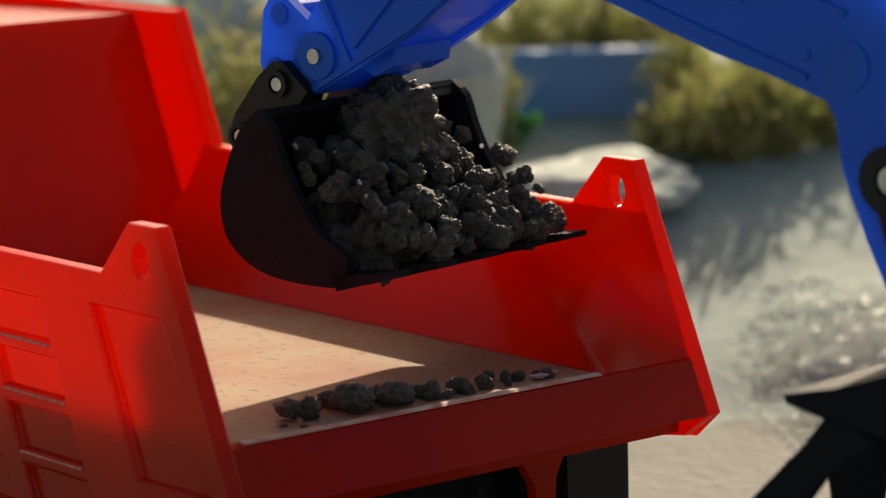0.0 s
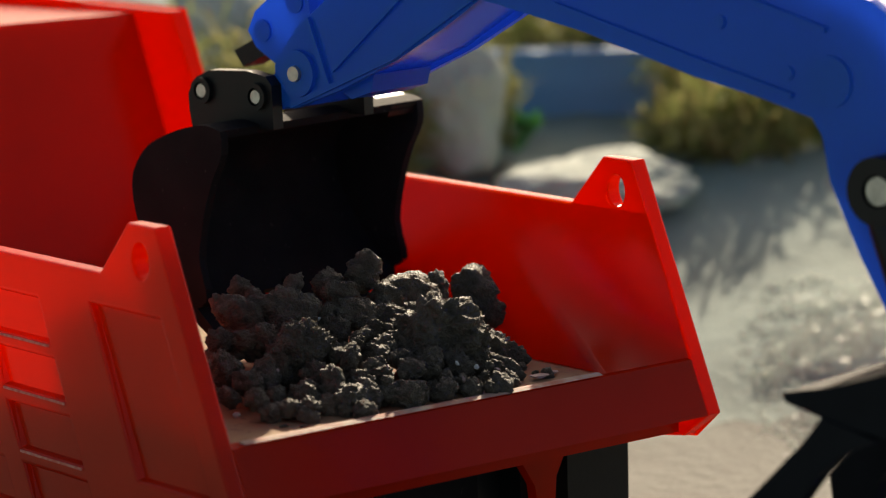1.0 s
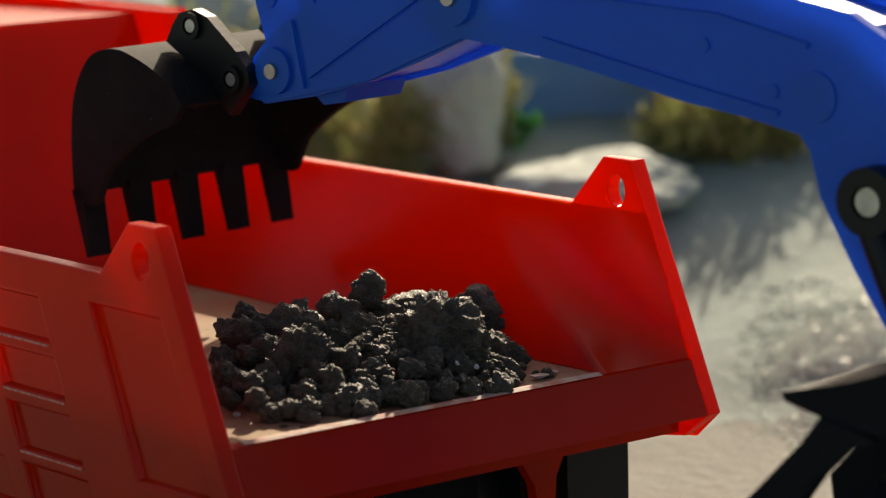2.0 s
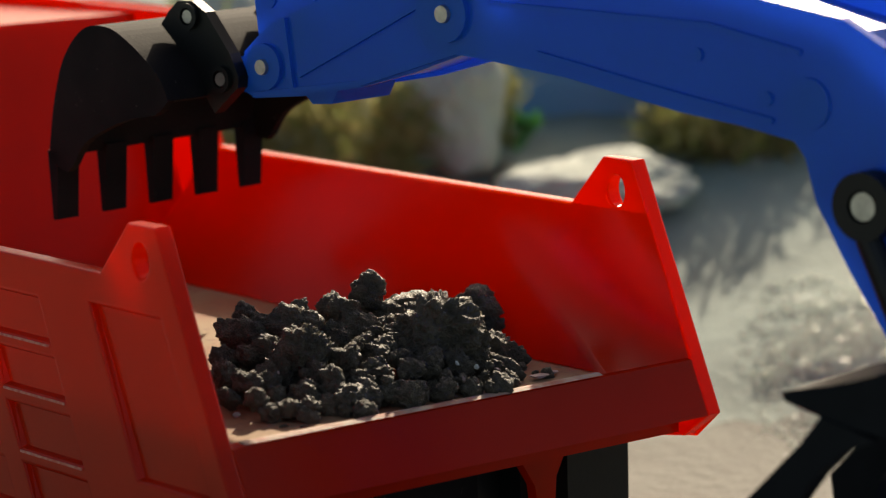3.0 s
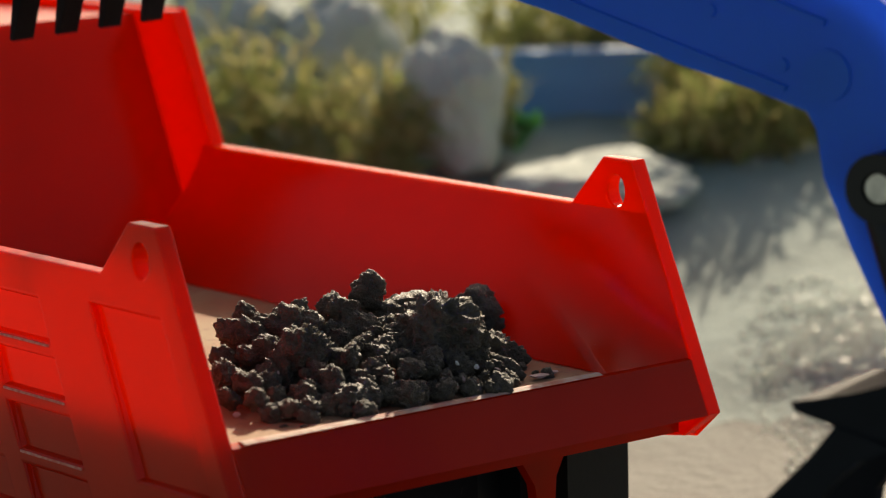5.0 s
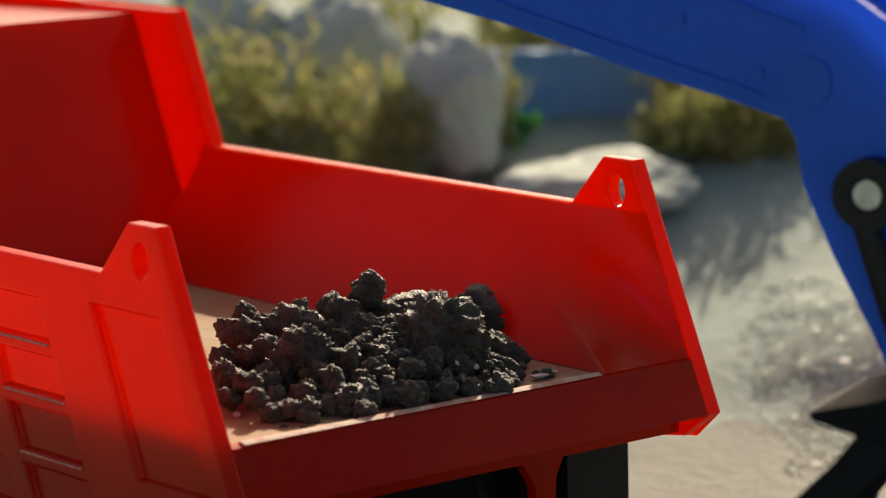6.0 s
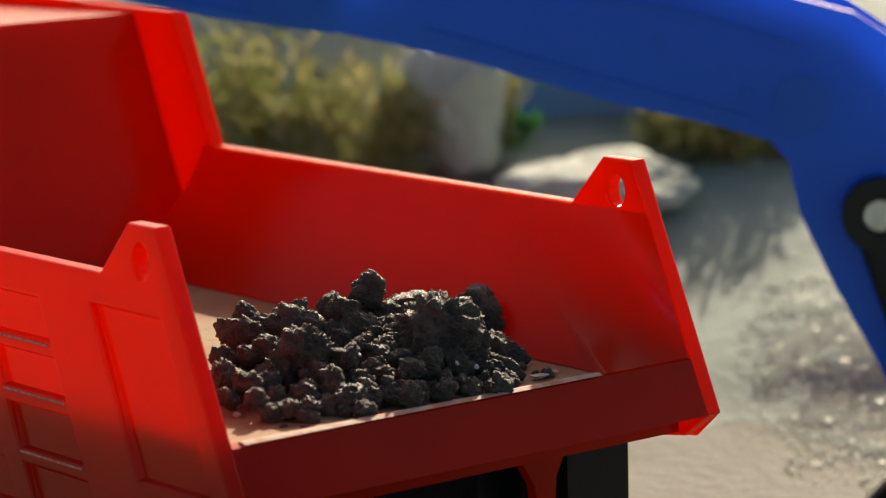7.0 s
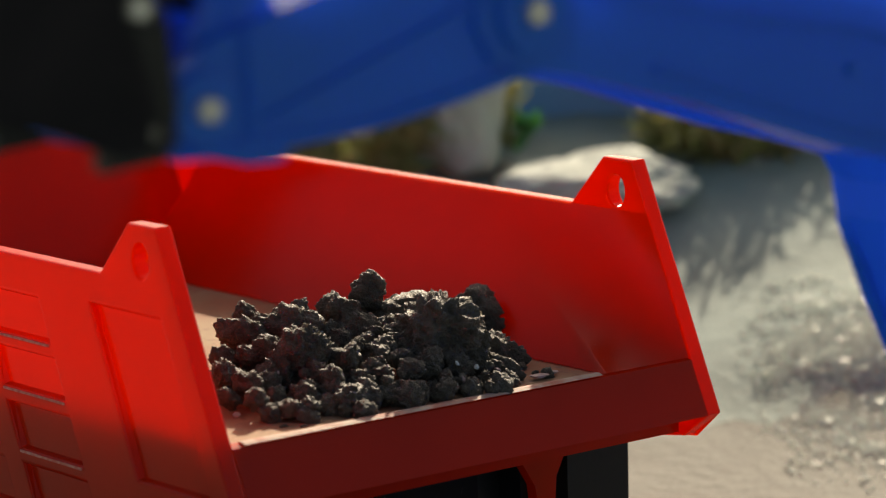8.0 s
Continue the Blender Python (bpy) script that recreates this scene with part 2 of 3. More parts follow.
def build_truck():
    base = Vector((W / 2, 0.16, GZ))
    truck = root("dump_truck", Matrix.Translation(base), "red plastic toy dump truck with a dusty open tipper bed", "toy truck")

    def fix(name, bm, mat, label="", smooth=False, bevel=0.0, parent=None):
        ob = part(name, bm, mat, parent or truck, label, smooth, bevel)
        if parent is None:
            ob.location = -base
        return ob

    def wall(inner, outer):
        """A side panel with its raised rear tab, the eye through it and panels sunk into its outer face."""
        tab_y, h = LEAN * 0.0585, 0.0585
        cy, cz, r, n = 0.0335, 0.0483, 0.0041, 20
        outline = [(LEAN * -0.0163, -0.0163), (0.004, -0.0245), (0.035, -0.0290), (0.060, -0.0440), (0.30, -0.0440), (0.315, 0.0), (0.338, 0.090), (0.274, 0.090),
                   (0.2518, 0.0427), (0.0544, 0.0427), (0.0392, h), (tab_y, h)]
        eye = [(cy + r * math.cos(6.2832 * i / n), cz + 1.25 * r * math.sin(6.2832 * i / n)) for i in range(n)]
        sunk = [(0.0100, 0.0462, -0.0150, 0.0335)]
        for y0, y1 in ((0.0745, 0.1095), (0.1200, 0.1550), (0.1655, 0.2005)):
            sunk += [(y0, y1, z0, z1) for z0, z1 in ((0.0180, 0.0314), (0.0020, 0.0145), (-0.0160, -0.0018), (-0.0335, -0.0198))]
        bm = bmesh.new()

        def loop(pts, x):
            return [bm.verts.new((x, y, z)) for y, z in pts]

        def rim(vs):
            return [bm.edges.new((vs[i], vs[(i + 1) % len(vs)])) for i in range(len(vs))]

        def bridge(a, b):
            for i in range(len(a)):
                bm.faces.new((a[i], b[i], b[(i + 1) % len(a)], a[(i + 1) % len(a)]))

        a_out, a_eye, b_out, b_eye = loop(outline, inner), loop(eye, inner), loop(outline, outer), loop(eye, outer)
        bmesh.ops.triangle_fill(bm, use_beauty=True, edges=rim(a_out) + rim(a_eye))
        edges = rim(b_out) + rim(b_eye)
        deep = outer + (inner - outer) * 0.40
        wells = []
        for y0, y1, z0, z1 in sunk:
            top = [(y0 + LEAN * z0, z0), (y1 + LEAN * z0, z0), (y1 + LEAN * z1, z1), (y0 + LEAN * z1, z1)]
            e = 0.0011
            low = [(y0 + e + LEAN * z0, z0 + e), (y1 - e + LEAN * z0, z0 + e), (y1 - e + LEAN * z1, z1 - e), (y0 + e + LEAN * z1, z1 - e)]
            wells.append((loop(top, outer), loop(low, deep)))
            edges += rim(wells[-1][0])
        bmesh.ops.triangle_fill(bm, use_beauty=True, edges=edges)
        bridge(a_out, b_out)
        bridge(a_eye, b_eye)
        for top, low in wells:
            bridge(top, low)
            bm.faces.new(low)
        return bm

    for inner, outer in ((0.0, -TH), (W, W + TH)):
        fix("side_panel", wall(inner, outer), RED, "glossy red side panel with a pierced rear tab", bevel=0.0008)

    # thin strips carry the painted highlights along the scuffed ribs
    for z in (0.0172, 0.0012, -0.0168):
        fix("worn_rib_glint", side([(0.0755 + LEAN * z, z), (0.1090 + LEAN * z, z), (0.1090 + LEAN * z, z + 0.0007), (0.0755 + LEAN * z, z + 0.0007)], -TH - 0.0002, -TH + 0.0010), RIB_GLINT, "scuffed edge of a red rib with painted highlights")
    # sloping inner liner on the wall that takes the load, fanning out to the wall at the rear
    bm = bmesh.new()
    rows = []
    for i in range(37):
        u = i / 36
        y_top = 0.258 - (0.2575 - LEAN * 0.0425) * u
        if u < 0.60:
            foot = (W - 0.0345, 0.262 - 0.2610 * u / 0.60)
        else:
            foot = (W - 0.0345 + 0.0343 * ((u - 0.60) / 0.40) ** 1.3, 0.0010)
        top = W - 0.0002
        bow = 1.6 - 0.55 * min(1.0, u / 0.55)
        rows.append([bm.verts.new((top + (foot[0] - top) * (1 - k / 12) ** bow, foot[1] + (y_top - foot[1]) * k / 12, 0.0004 + 0.0421 * k / 12)) for k in range(13)])
    for p, q in zip(rows, rows[1:]):
        for k in range(12):
            bm.faces.new((p[k], p[k + 1], q[k + 1], q[k]))
    bmesh.ops.remove_doubles(bm, verts=bm.verts[:], dist=0.00002)
    fix("inner_liner", bm, RED, "red inner liner sloping down to the floor", smooth=True).data.flip_normals()
    fix("bed_floor", block(0.0, W, 0.0012, 0.27, -0.004, 0.0), DUSTY, "red bed floor covered with pale brown dust")
    fix("rear_lip", side([(0.0, -0.0002), (0.0035, 0.0006), (0.0035, -0.017), (LEAN * -0.0165, -0.0165)], 0.0, W), RED,
        "dark red rear lip with a worn edge painted sunlit", bevel=0.0005)
    # thin pale strip that paints the sunlit line along the dusty lip
    fix("sunlit_worn_edge", side([(-0.0002, 0.0004), (0.0016, 0.0010), (0.0030, 0.0009), (0.0030, 0.0002)], 0.004, W - 0.036), SUNLIT_DUST, "dusty worn edge of the lip, painted pale as if sunlit")
    fix("rear_beam", side([(0.006, -0.010), (0.012, -0.010), (0.012, -0.0235), (0.006, -0.0235)], 0.0, W), RED, bevel=0.0008)
    fix("headboard", side([(0.262, 0.0), (0.300, 0.088), (0.305, 0.088), (0.268, -0.004)], 0.0, W), RED, "tall sloping red headboard", bevel=0.0008)
    # unseen panel added behind the headboard to dim the light let through it
    fix("headboard_shade_panel", side([(0.318, -0.02), (0.337, 0.080), (0.333, 0.080), (0.314, -0.02)], 0.0, W), RED, bevel=0.0006)
    fix("canopy", side([(0.305, 0.0835), (0.405, 0.082), (0.405, 0.086), (0.305, 0.0878)], 0.0, W), RED, bevel=0.0006)
    fix("canopy_rail", side([(0.338, 0.082), (0.405, 0.081), (0.405, 0.091), (0.338, 0.0905)], -TH, 0.0), RED, bevel=0.0006)
    fix("canopy_rail", side([(0.338, 0.082), (0.405, 0.081), (0.405, 0.091), (0.338, 0.0905)], W, W + TH), RED, bevel=0.0006)
    fix("canopy_rail", block(0.0, W, 0.401, 0.406, 0.086, 0.092), RED, bevel=0.0006)
    # running gear
    for x in (0.028, 0.142):
        fix("frame_rail", block(x + (0.02 if x < 0.1 else -0.02) - 0.004, x + (0.02 if x < 0.1 else -0.02) + 0.004, 0.02, 0.40, -0.040, -0.024), BLACK, bevel=0.0008)
    fix("cross_member", block(0.047, 0.123, 0.030, 0.038, -0.050, -0.026), BLACK, "dark rear cross member", bevel=0.0008)
    fix("latch_plate", block(0.062, 0.066, 0.0275, 0.0302, -0.044, -0.030), WORN)
    fix("lamp_panel", block(0.070, 0.108, 0.0280, 0.0302, -0.048, -0.0285), WORN, "dark grey moulded rear panel", bevel=0.0006)
    for x in (0.003, 0.142):
        fix("mudguard", block(x, x + 0.025, 0.026, 0.032, GZ + 0.012, -0.018), BLACK, "flat black rear mudguard", bevel=0.0008)
    for x in (0.036, 0.128):
        fix("hinge", side([(0.020, -0.012), (0.030, -0.012), (0.030, -0.046), (0.0265, -0.046)], x, x + 0.004), RED, bevel=0.0006)
        bm = bmesh.new()
        prism(bm, [(x - 0.0160, -0.016), (x + 0.0060, -0.016), (x + 0.0042, -0.026), (x + 0.0010, -0.032), (x - 0.0006, -0.05), (x - 0.0052, -0.05), (x - 0.0075, -0.034), (x - 0.0125, -0.026)], 0.016, 0.020)
        fix("hinge_bracket", bm, RED, "red tapering hinge bracket", bevel=0.0008)
    for y in (0.090, 0.160, 0.36):
        for x in (0.020, W - 0.020):
            bm = bmesh.new()
            tube(bm, (x - 0.014, y, GZ + 0.030), (x + 0.014, y, GZ + 0.030), 0.030, n=36)
            wheel = fix("wheel", bm, BLACK, "black moulded tyre", bevel=0.003)
            s = -1 if x < 0.05 else 1
            bm = bmesh.new()
            tube(bm, (x + s * 0.0135, y, GZ + 0.030), (x + s * 0.0155, y, GZ + 0.030), 0.016, 0.013, n=24)
            part("rim", bm, RED, wheel, "red wheel rim")
    return truck


build_truck()


# ---- excavator ----
SWING_AT = (0.1519, -0.2010)
FOOT = (0.0282, 0.0103)
BOOM, STICK, HINGE = 0.2265, 0.0787, 0.0155
# seconds, swing in degrees, and how far the whole machine is pushed along
SWING = [(0, -11.4, 0, 0), (0.5, -11.2, 0, 0), (1, -10.4, 0, 0), (1.5, -10, 0, 0), (3, -9.8, 0, 0), (3.5, -10, 0, 0), (4, -10.5, 0, 0), (4.5, -12.8, 0, 0), (4.7, -14.6, 0, 0)]
SWING += [(5.8, -22.5, 0.0015, 0.0025), (6.2, -29.8, 0.0018, 0.0035), (6.5, -38, 0.0018, 0.0035), (6.8, -43.5, 0.0014, 0.003), (7, -47, 0.0005, 0.0025),
          (7.2, -50.9, 0, 0.002), (7.5, -58, 0, 0.001), (7.6, -63, 0, 0), (7.8, -77, 0, 0), (8, -87.5, 0, 0)]
# seconds; boom, stick and bucket in degrees
ARM = [(0, 34.9, -34.7, -50), (0.5, 33, -29.9, -45), (0.6, 32.2, -29.5, -38), (0.7, 30.7, -31.3, -15), (0.8, 30.5, -31.3, -8), (0.9, 30.5, -29.7, -5), (1, 30.9, -28.9, -2), (1.2, 30.7, -26.3, 9), (1.5, 30.6, -23.6, 22), (1.7, 29.3, -21.9, 30), (2.8, 25.8, -14.7, 50), (3.5, 26.5, -14.5, 52)]
ARM += [(4, 27.4, -11.3, 55), (4.5, 31.8, -12.7, 60), (4.7, 33.6, -11.8, 61), (5.8, 32.8, 20, 72), (6.2, 33.4, 20, 76), (6.5, 33.3, 20, 80), (7, 32.5, 12, 82), (7.2, 32.3, 6.5, 83), (7.5, 32.3, 1.5, 84), (7.8, 33.1, -8.9, 84), (8, 33.6, -9.4, 84)]


def swing_pose(a, dx=0, dy=0):
    return pose(SWING_AT[0] + dx, SWING_AT[1] + dy, 0, 0, 0, 90 - a)


def arm_poses(boom, stick, bucket):
    """The poses of boom, stick, rocker and bucket in the excavator's space."""
    b, s = radians(boom), radians(stick)
    ex, ez = FOOT[0] + BOOM * math.cos(b), FOOT[1] + BOOM * math.sin(b)
    ax, az = ex + STICK * math.cos(s), ez + STICK * math.sin(s)
    hx, hz = ax + HINGE * math.cos(s), az + HINGE * math.sin(s)
    return (pose(FOOT[0], 0, FOOT[1], 0, -boom, 0), pose(ex, 0, ez, 0, -stick, 0), pose(ax, 0, az, 0, -(bucket + 36), 0), pose(hx, 0, hz, 0, -bucket, 0))


def smooth_line(pts, n):
    """A curve through the points, n steps between two."""
    out = []
    p = [Vector(q) for q in pts]
    for i in range(len(p) - 1):
        a, b, c, d = p[max(i - 1, 0)], p[i], p[i + 1], p[min(i + 2, len(p) - 1)]
        for k in range(n):
            t = k / n
            out.append(tuple(0.5 * (2 * b + (c - a) * t + (2 * a - 5 * b + 4 * c - d) * t * t + (3 * b - a - 3 * c + d) * t ** 3)))
    return out + [tuple(p[-1])]


def aside(sgn, y):
    """The height y above the arm's middle, on either face of it."""
    return y if sgn > 0 else -0.012 - y


def pin(x, z, y, sgn, parent, r=0.0024, collar=0.0):
    if collar:
        part("collar", ring(bmesh.new(), x, z, collar, r * 1.15, y, y + sgn * 0.0016), BLACK, parent)
    part("pin", disc(x, z, r, y - sgn * 0.001, y + sgn * 0.0012, r2=r * 0.86), STEEL, parent, "bright steel pin head")


def build_bucket(ex):
    near, far = 0.034, -0.059
    # outline of the cheek, from the mouth's upper corner round the back to the lip
    back = [(0.0000, -0.0088), (0.0060, -0.0072), (0.0130, -0.0078), (0.0220, -0.0100), (0.0318, -0.0142), (0.0384, -0.0216), (0.0398, -0.0295), (0.0376, -0.0394),
            (0.0319, -0.0492), (0.0258, -0.0572), (0.0190, -0.0650)]
    mouth = [(0.0100, -0.0615), (0.0122, -0.0490), (0.0092, -0.0355), (0.0050, -0.0250), (0.0000, -0.0160)]
    back = smooth_line(back, 4)
    mouth = smooth_line([back[-1]] + mouth + [back[0]], 3)[1:-1]
    bm = bmesh.new()
    prism(bm, back + mouth, near - 0.003, near)
    bucket = part("bucket", bm, WORN, ex, "scuffed black plastic digging bucket with five teeth", bevel=0.0005)
    bm = bmesh.new()
    prism(bm, back + mouth, far, far + 0.003)
    part("cheek", bm, WORN, bucket, bevel=0.0005)
    # shell: a band of even thickness round the back
    mid = Vector((0.018, -0.03))
    inner = []
    for i, p in enumerate(back):
        a, b = Vector(back[max(i - 1, 0)]), Vector(back[min(i + 1, len(back) - 1)])
        t = (b - a).normalized()
        nrm = Vector((-t.y, t.x))
        if nrm.dot(mid - Vector(p)) < 0:
            nrm = -nrm
        inner.append(tuple(Vector(p) + nrm * 0.0026))
    bm = bmesh.new()
    prism(bm, back + inner[::-1], far + 0.0028, near - 0.0028)
    part("shell", bm, WORN, bucket)
    tip, root_pt = Vector((0.0020, -0.0768)), Vector((0.0168, -0.0646))
    d = (tip - root_pt).normalized()
    q = Vector((-d.y, d.x)) * 0.0024
    pitch = (near - far - 0.0092) / 4
    for i in range(5):
        y = far + i * pitch
        bm = bmesh.new()
        a = root_pt - d * 0.003
        prism(bm, [tuple(a - q), tuple(tip - q * 0.35), tuple(tip + q * 0.35), tuple(a + q)], y, y + 0.0092)
        part("tooth", bm, WORN, bucket, bevel=0.0005)
    for sgn in (1, -1):
        bm = bmesh.new()
        ear = [(-0.0060, -0.010), (-0.0060, 0.0035), (-0.0035, 0.0062), (0.0040, 0.0078), (0.0200, 0.0078), (0.0262, 0.0055), (0.0300, 0.0005),
               (0.0300, -0.0050), (0.0290, -0.0105), (0.0180, -0.0090)]
        y0, y1 = sorted((aside(sgn, 0.0125), aside(sgn, 0.0168)))
        prism(bm, ear, y0, y1)
        e = part("ear", bm, BLACK, bucket, "glossy black hinge ear", bevel=0.0008)
        pin(0.0, 0.0, aside(sgn, 0.0168), sgn, e, 0.0024, 0.0042)
        pin(0.0232, 0.0014, aside(sgn, 0.0168), sgn, e, 0.0024, 0.0042)
    bm = bmesh.new()
    prism(bm, [(0.000, -0.0095), (0.010, -0.0060), (0.012, -0.0100), (0.002, -0.0130)], -0.058, -0.044)
    part("stop", bm, BLACK, bucket, bevel=0.0006)
    part("hinge_bar", disc(0.0, 0.0, 0.0022, -0.0285, 0.0165), STEEL, bucket, "steel hinge bar")
    return bucket


def build_stick(ex):
    stick = None
    outline = [(-0.012, -0.0120), (0.020, -0.0140), (0.0413, -0.0140), (0.0660, -0.0118), (0.0860, -0.0085), (0.0895, -0.0060), (0.0900, 0.0), (0.0865, 0.0065),
               (0.0800, 0.0095), (0.0720, 0.0125), (0.050, 0.0150), (0.015, 0.0170), (-0.008, 0.0165), (-0.015, 0.004)]
    for y0, y1, nm in ((0.0095, 0.0125, "stick"), (-0.0245, -0.0215, "plate")):
        bm = prism(bmesh.new(), outline, y0, y1)
        if stick is None:
            stick = part("stick", bm, BLUE, ex, "glossy blue plastic dipper stick", bevel=0.0007)
        else:
            part("plate", bm, BLUE, stick, bevel=0.0007)
    part("web", prism(bmesh.new(), [(-0.010, -0.0105), (0.0413, -0.0125), (0.066, -0.0100), (0.068, 0.011), (0.015, 0.0145), (-0.008, 0.0140)], -0.0216, 0.0096), BLUE, stick)
    part("tongue", prism(bmesh.new(), [(0.070, -0.0065), (0.094, -0.0055), (0.0990, -0.002), (0.0990, 0.003), (0.094, 0.0055), (0.072, 0.006)], -0.0205, 0.0085), BLUE, stick, bevel=0.0006)
    part("bumper", prism(bmesh.new(), [(0.0600, -0.0160), (0.0680, -0.0145), (0.0710, -0.0100), (0.0560, -0.0120)], -0.0190, 0.0070), BLUE, stick, bevel=0.0008)
    for sgn in (1, -1):
        y = aside(sgn, 0.0125)
        a, b = sorted((y, y + sgn * 0.0014))
        part("boss", disc(STICK, 0.0, 0.0072, y - sgn * 0.001, y + sgn * 0.0016), BLUE, stick, bevel=0.0004)
        pin(STICK, 0.0, y + sgn * 0.0016, sgn, stick, 0.0027)
        part("rib", prism(bmesh.new(), [(0.006, 0.0050), (0.0650, -0.0062), (0.0655, -0.0048), (0.006, 0.0066)], a, b), BLUE, stick)
        part("rib", prism(bmesh.new(), [(-0.008, -0.0118), (0.0413, -0.0136), (0.086, -0.0082), (0.086, -0.0066), (0.0413, -0.0118), (-0.008, -0.0102)], a, b), BLUE, stick)
        part("rib", prism(bmesh.new(), [(0.0655, 0.0125), (0.0675, 0.0120), (0.0700, -0.0090), (0.0680, -0.0092)], a, b), BLUE, stick)
    bm = bmesh.new()
    tube(bm, (-0.030, -0.0060, 0.0330), (0.050, -0.0060, 0.0285), 0.0055, n=18)
    tube(bm, (0.050, -0.0060, 0.0285), (0.072, -0.0060, 0.0220), 0.0032, n=14)
    part("cylinder", bm, BLACK, stick, "black hydraulic cylinder")
    return stick


def build_rocker(ex):
    """The blue rocker that works the bucket, hinged on the stick."""
    out = [(0.000, -0.0050), (0.0210, -0.0062), (0.0265, -0.0040), (0.0272, 0.0030), (0.0215, 0.0180), (0.0175, 0.0215), (0.0120, 0.0205), (0.0020, 0.0085), (-0.0045, 0.0030), (-0.0040, -0.0030)]
    rocker = None
    for y0, y1 in ((0.0052, 0.0092), (-0.0212, -0.0172)):
        bm = prism(bmesh.new(), out, y0, y1)
        if rocker is None:
            rocker = part("rocker", bm, BLUE, ex, "blue bucket rocker", bevel=0.0010)
        else:
            part("plate", bm, BLUE, rocker, bevel=0.0010)
    for x, z in ((0.0212, 0.0), (0.0150, 0.0155)):
        part("boss", disc(x, z, 0.0034, -0.0219, 0.0099), BLUE, rocker, bevel=0.0003)
    part("link", prism(bmesh.new(), [(0.018, -0.003), (0.024, -0.001), (0.036, -0.020), (0.030, -0.022)], -0.0105, -0.0015), BLACK, rocker)
    return rocker


def build_boom(ex):
    outline = [(0.2293, -0.0134), (0.2098, -0.0059), (0.1798, 0.0046), (0.1408, 0.0156), (0.1208, 0.0226), (0.1038, 0.0275), (0.0988, 0.0253), (0.0903, 0.0161),
               (0.0733, 0.0051), (0.0543, -0.0054), (0.0218, -0.0259), (0.0018, -0.0209), (-0.0002, -0.0049), (0.0218, 0.0151), (0.0518, 0.0391), (0.0768, 0.0590), (0.0898, 0.0640), (0.1048, 0.0645),
               (0.1418, 0.0531), (0.1918, 0.0331), (0.2313, 0.0121), (0.2393, 0.0031), (0.2373, -0.0089)]
    bm = prism(bmesh.new(), outline, 0.0105, 0.0142)
    boom = part("boom", bm, BLUE, ex, "glossy blue plastic gooseneck boom", bevel=0.0010)
    part("plate", prism(bmesh.new(), outline, -0.0262, -0.0225), BLUE, boom, bevel=0.0010)
    web = [(0.2068, -0.0029), (0.1798, 0.0066), (0.1408, 0.0176), (0.1068, 0.0271), (0.0983, 0.0246), (0.0916, 0.0176), (0.0733, 0.0076), (0.0543, -0.0029), (0.0218, -0.0229),
           (0.0038, -0.0159), (0.0218, 0.0121), (0.0518, 0.0361), (0.0768, 0.0521), (0.1048, 0.0591), (0.1418, 0.0501), (0.2068, 0.0231)]
    part("web", prism(bmesh.new(), web, -0.0226, 0.0106), BLUE, boom)
    for sgn in (1, -1):
        y = aside(sgn, 0.0142)
        a, b = sorted((y, y + sgn * 0.0012))
        part("boss", disc(BOOM, 0.0, 0.0085, y - sgn * 0.001, y + sgn * 0.0018), BLUE, boom, bevel=0.0004)
        pin(BOOM, 0.0, y + sgn * 0.0018, sgn, boom, 0.0029)
        part("boss", disc(0.104, 0.0390, 0.0070, y - sgn * 0.001, y + sgn * 0.0008), BLUE, boom, bevel=0.0003)
        for x, z in ((0.1418, 0.0331), (0.1163, 0.0336)):
            part("rivet", disc(x, z, 0.0019, y - sgn * 0.0005, y + sgn * 0.0008), BLUE, boom)
        part("rib", prism(bmesh.new(), [(0.2138, 0.0111), (0.1418, 0.0431), (0.1118, 0.0511), (0.1118, 0.0495), (0.1418, 0.0415), (0.2138, 0.0095)], a, b), BLUE, boom)
        part("rib", prism(bmesh.new(), [(0.1918, 0.0053), (0.1418, 0.0196), (0.1118, 0.0286), (0.1118, 0.0300), (0.1418, 0.0210), (0.1918, 0.0067)], a, b), BLUE, boom)
        # eye of the lifting cylinder
        y0, y1 = sorted((aside(sgn, 0.0150), aside(sgn, 0.0220)))
        part("cylinder_eye", ring(bmesh.new(), 0.0735, 0.0260, 0.0092, 0.0044, y0, y1), BLACK, boom, "black cylinder eye", bevel=0.0006)
        part("pin", disc(0.0735, 0.0260, 0.0043, aside(sgn, 0.0130), aside(sgn, 0.0212), r2=0.0038), STEEL, boom, "pale steel pin")
        bm = bmesh.new()
        yy = aside(sgn, 0.0185)
        tube(bm, (0.0705, yy, 0.0190), (0.0280, yy, -0.0150), 0.0036, n=14)
        tube(bm, (0.0280, yy, -0.0150), (-0.0080, yy, -0.0480), 0.0058, n=16)
        part("lift_cylinder", bm, BLACK, boom, "black lifting cylinder")
    return boom


